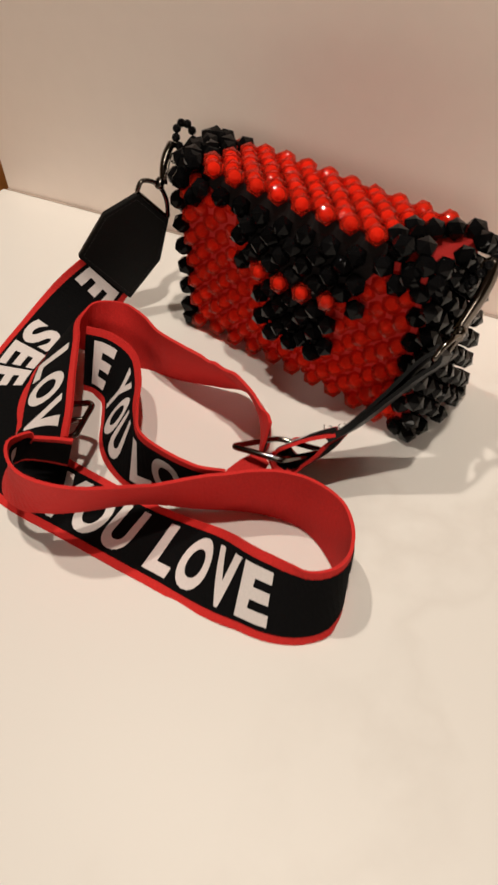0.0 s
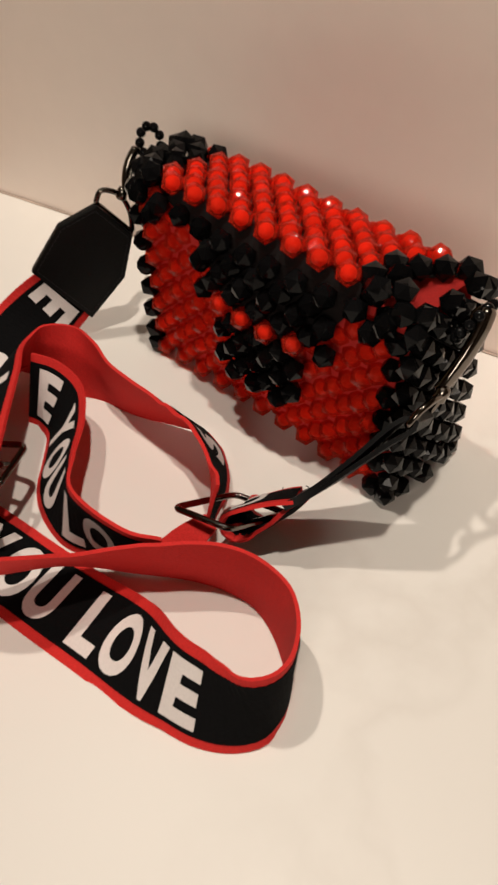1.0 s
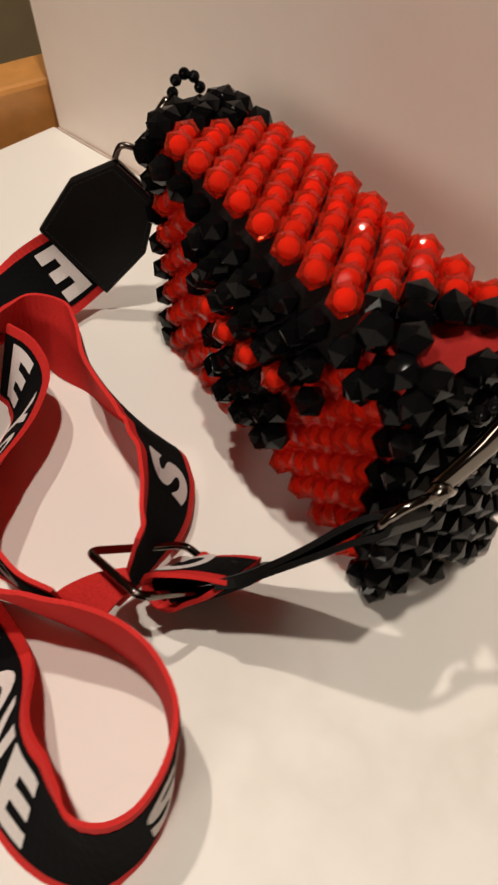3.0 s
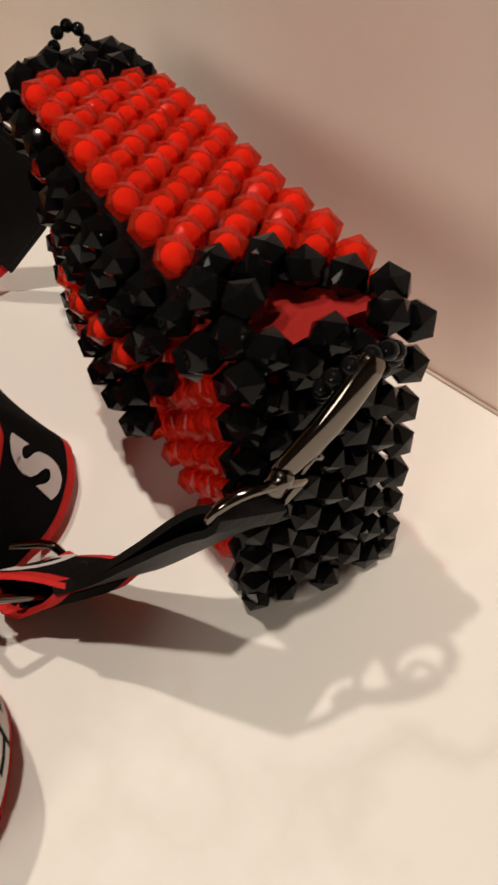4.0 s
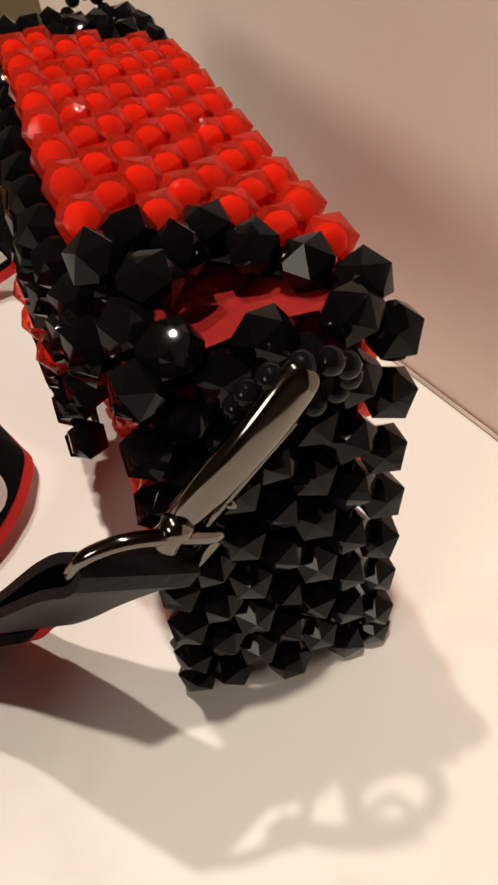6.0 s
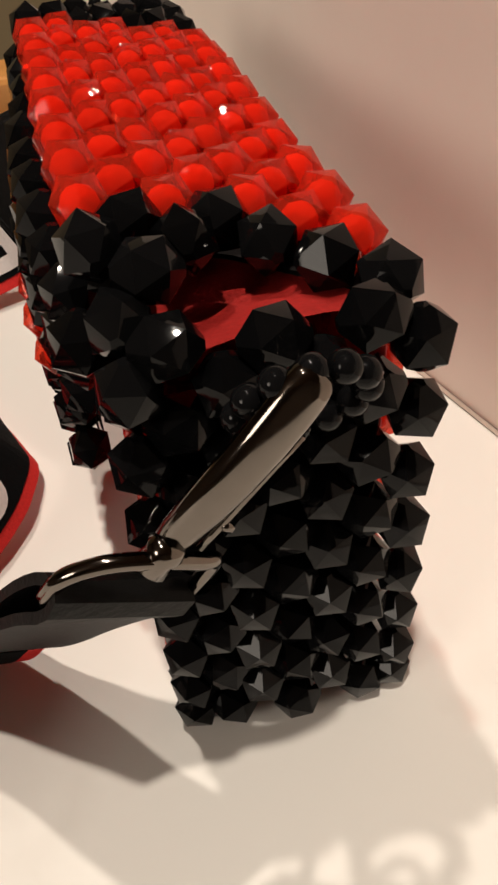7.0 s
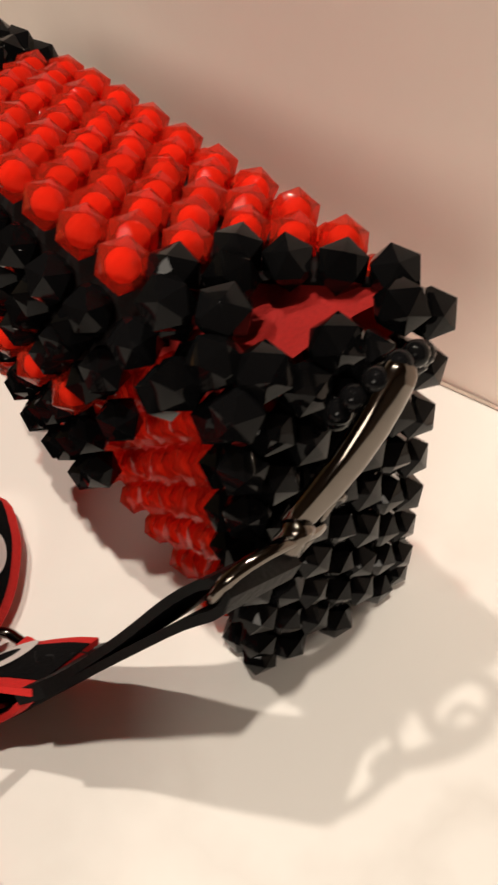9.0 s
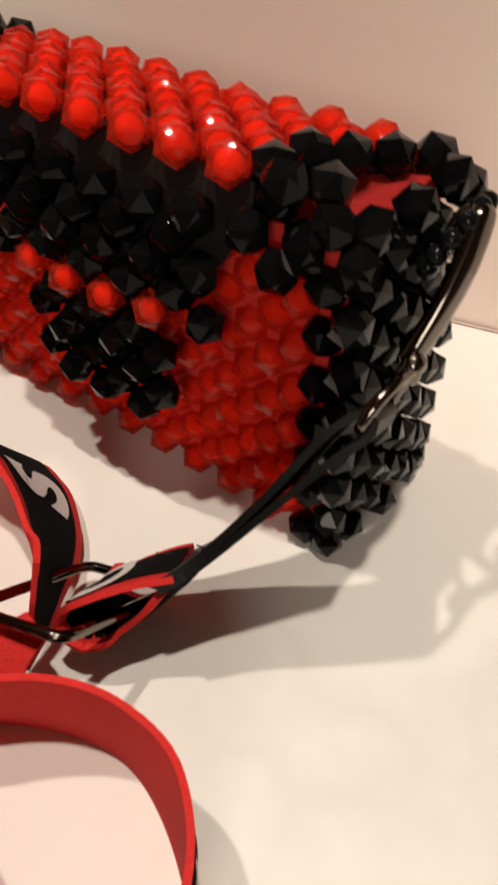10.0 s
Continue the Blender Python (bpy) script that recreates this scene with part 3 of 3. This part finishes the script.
# two layers of leather, folded round the bar of the link
LINE = [Vector(p) for p in ((-10.7, -43.7, 28.0), (-5.3, -37.4, 32.7), (0.4, -30.6, 40.6), (9.3, -21.0, 55.6), (17.0, -11.0, 69.0), (21.5, -5.5, 74.5))]
bar = Vector((-0.17, 0.80, -0.58)).normalized()
lift = (LINE[0] - LINE[-1]).cross(bar).normalized()
lift *= math.copysign(1, lift.z)
gap = (0.9, 0.9, 1.0, 1.5, 2.6, 3.0)
over = [c + lift * g for c, g in zip(LINE, gap)]
under = [c - lift * g for c, g in zip(LINE, gap)]
tip = LINE[-1] + (LINE[-1] - LINE[-2]).normalized() * 3.6
leather(across(over + [tip + lift * 1.2, tip - lift * 1.2] + under[::-1], bar, 12), "leather_tab", "folded black leather tab", 0.0020, 0.0130)
# frayed threads where the webbing is sewn into the leather
for k in range(6):
    p = Vector((-0.0135 + 0.0022 * k, -0.0470 + 0.0035 * k, 0.0345 - 0.0008 * k))
    bm = bmesh.new()
    tube(bm, spline([p, p + Vector((-0.0006, 0.0003, 0.0016)), p + Vector((-0.0009 + 0.0008 * math.sin(4 * k), 0.001 * math.cos(3 * k), 0.0028 + 0.0008 * math.sin(5 * k)))], 4), 0.00022, 5)
    part("frayed_thread", bm, MAT_THREAD, strap, "loose black thread end")
# cut-corner leather tab on the other end
CORNERS = [(-194.3, 0.2, 85.5), (-184.5, 13.8, 64.6), (-189.0, 6.0, 37.5), (-202.2, -14.2, 12.2), (-218.2, -36.3, 50.0), (-206.8, -18.7, 76.1)]
ring6 = [Vector(c) / 1000 for c in CORNERS]
out6 = (ring6[1] - ring6[0]).cross(ring6[4] - ring6[0]).normalized()
bm = bmesh.new()
lo6 = [bm.verts.new(c - out6 * 0.0025) for c in ring6]
hi6 = [bm.verts.new(c + out6 * 0.0025) for c in ring6]
bm.faces.new(lo6[::-1])
bm.faces.new(hi6)
for k in range(6):
    bm.faces.new((lo6[k], lo6[(k + 1) % 6], hi6[(k + 1) % 6], hi6[k]))
bmesh.ops.recalc_face_normals(bm, faces=bm.faces)
bevel(bm, 0.0009, 2)
tab = part("leather_tab", bm, MAT_LEATHER, strap, "black leather tab with cut corners")
# its stitching, a line inside the edge
mid6 = sum(ring6, Vector()) / 6
for side in (1, -1):
    inner6 = [c.lerp(mid6, 0.10) + out6 * 0.0025 * side for c in ring6]
    bm = bmesh.new()
    for k in range(6):
        p, q = inner6[k], inner6[(k + 1) % 6]
        n = int((q - p).length / 0.0030)
        for i in range(n):
            tube(bm, [p.lerp(q, (i + 0.15) / n), p.lerp(q, (i + 0.85) / n)], 0.00028, 5)
    tagged(part("stitching", bm, MAT_THREAD, tab, "black thread stitching"), kind="stuff")


def clasp(top, bottom, facing, wide, link):
    """A sprung swivel clasp: flat polished body, lever with a stud, swivel post, D-shaped link, small hook."""
    a, b, f = Vector(top) / 1000, Vector(bottom) / 1000, Vector(facing).normalized()
    d = (b - a).normalized()
    f = (f - d * f.dot(d)).normalized()
    s = d.cross(f)
    ln = (b - a).length
    bm = bmesh.new()
    prev = None
    for t, w, h in ((-0.04, 0.40, 0.5), (-0.03, 0.62, 0.8), (0.0, 0.86, 1.0), (0.06, 0.98, 1.0), (0.16, 1.0, 1.0), (0.3, 1.0, 1.0), (0.5, 0.97, 1.0), (0.7, 0.92, 1.0), (0.88, 0.80, 1.0), (0.97, 0.66, 1.1), (1.0, 0.55, 1.0)):
        c = a + d * (t * ln) + f * (0.0030 * math.sin(math.pi * min(1, max(0, 0.15 + 0.85 * t))) - 0.0030)
        cur = [bm.verts.new(c + s * (wide / 2 * w * math.copysign(abs(math.cos(q)) ** 0.7, math.cos(q))) + f * (0.0024 * h * math.copysign(abs(math.sin(q)) ** 0.9, math.sin(q)))) for q in np.arange(18) * math.pi / 9]
        if prev:
            for k in range(18):
                bm.faces.new((prev[k], prev[(k + 1) % 18], cur[(k + 1) % 18], cur[k]))
        else:
            bm.faces.new(cur)
        prev = cur
    bm.faces.new(prev[::-1])
    bmesh.ops.recalc_face_normals(bm, faces=bm.faces)
    body = part("clasp", bm, MAT_GUN, strap, "dark polished metal swivel clasp", True)
    edge = -s * (wide / 2 + 0.0006) - f * 0.0020
    bm = bmesh.new()
    tube(bm, [a + d * (t * ln) + edge for t in (0.22, 0.4, 0.6, 0.8, 0.9)], 0.0008, 8)
    lever = part("lever", bm, MAT_GUN, body, "", True)
    bm = bmesh.new()
    tube(bm, [a + d * (0.74 * ln) + edge - s * t for t in (0.0, 0.0008, 0.0020)], [0.0008, 0.0010, 0.0007], 8)
    part("stud", bm, MAT_GUN, lever, "", True)
    bm = bmesh.new()
    tube(bm, [b - d * 0.003 - f * 0.001, b - d * 0.001 - f * 0.001, b + d * 0.0005 - f * 0.001, b + d * 0.003 - f * 0.001, b + d * 0.004 - f * 0.001], [0.0024, 0.0032, 0.0027, 0.0031, 0.0020], 14)
    part("swivel_post", bm, MAT_GUN, body, "", True)
    bm = bmesh.new()
    ends = [Vector(p) / 1000 for p in link]
    tube(bm, spline(ends, 8).tolist() + [ends[-1].lerp(ends[0], t).to_tuple() for t in (0.1, 0.5, 0.9)], 0.0015, 10, True)
    part("d_ring", bm, MAT_GUN, body, "", True)
    bm = bmesh.new()
    hook = [a + d * 0.002 - f * 0.003, a - f * 0.0050, a + d * 0.003 - f * 0.0075, a + d * 0.008 - f * 0.0070, a + d * 0.011 - f * 0.0045]
    tube(bm, spline(hook, 6), 0.0012, 10)
    part("hook", bm, MAT_GUN, body, "", True)


clasp((27, 28, 114), (26.5, 3.5, 87), (1, 0.0, 0.55), 0.0074, [(24, -15.4, 82), (25.2, -11, 87), (26.2, -4, 88.5), (26.3, 3.5, 86), (25.0, 9.5, 81.5), (22.7, 11.5, 77.5), (19.5, 6, 66.5)])
clasp((-187, 25, 110), (-187, 12.5, 89.5), (-0.6, -0.7, 0.5), 0.0070, [(-194.3, 0.2, 86), (-192.5, 3.5, 92), (-189, 8.5, 91), (-186.5, 12.5, 86.5), (-184.5, 14.5, 77), (-184.5, 13.8, 65)])
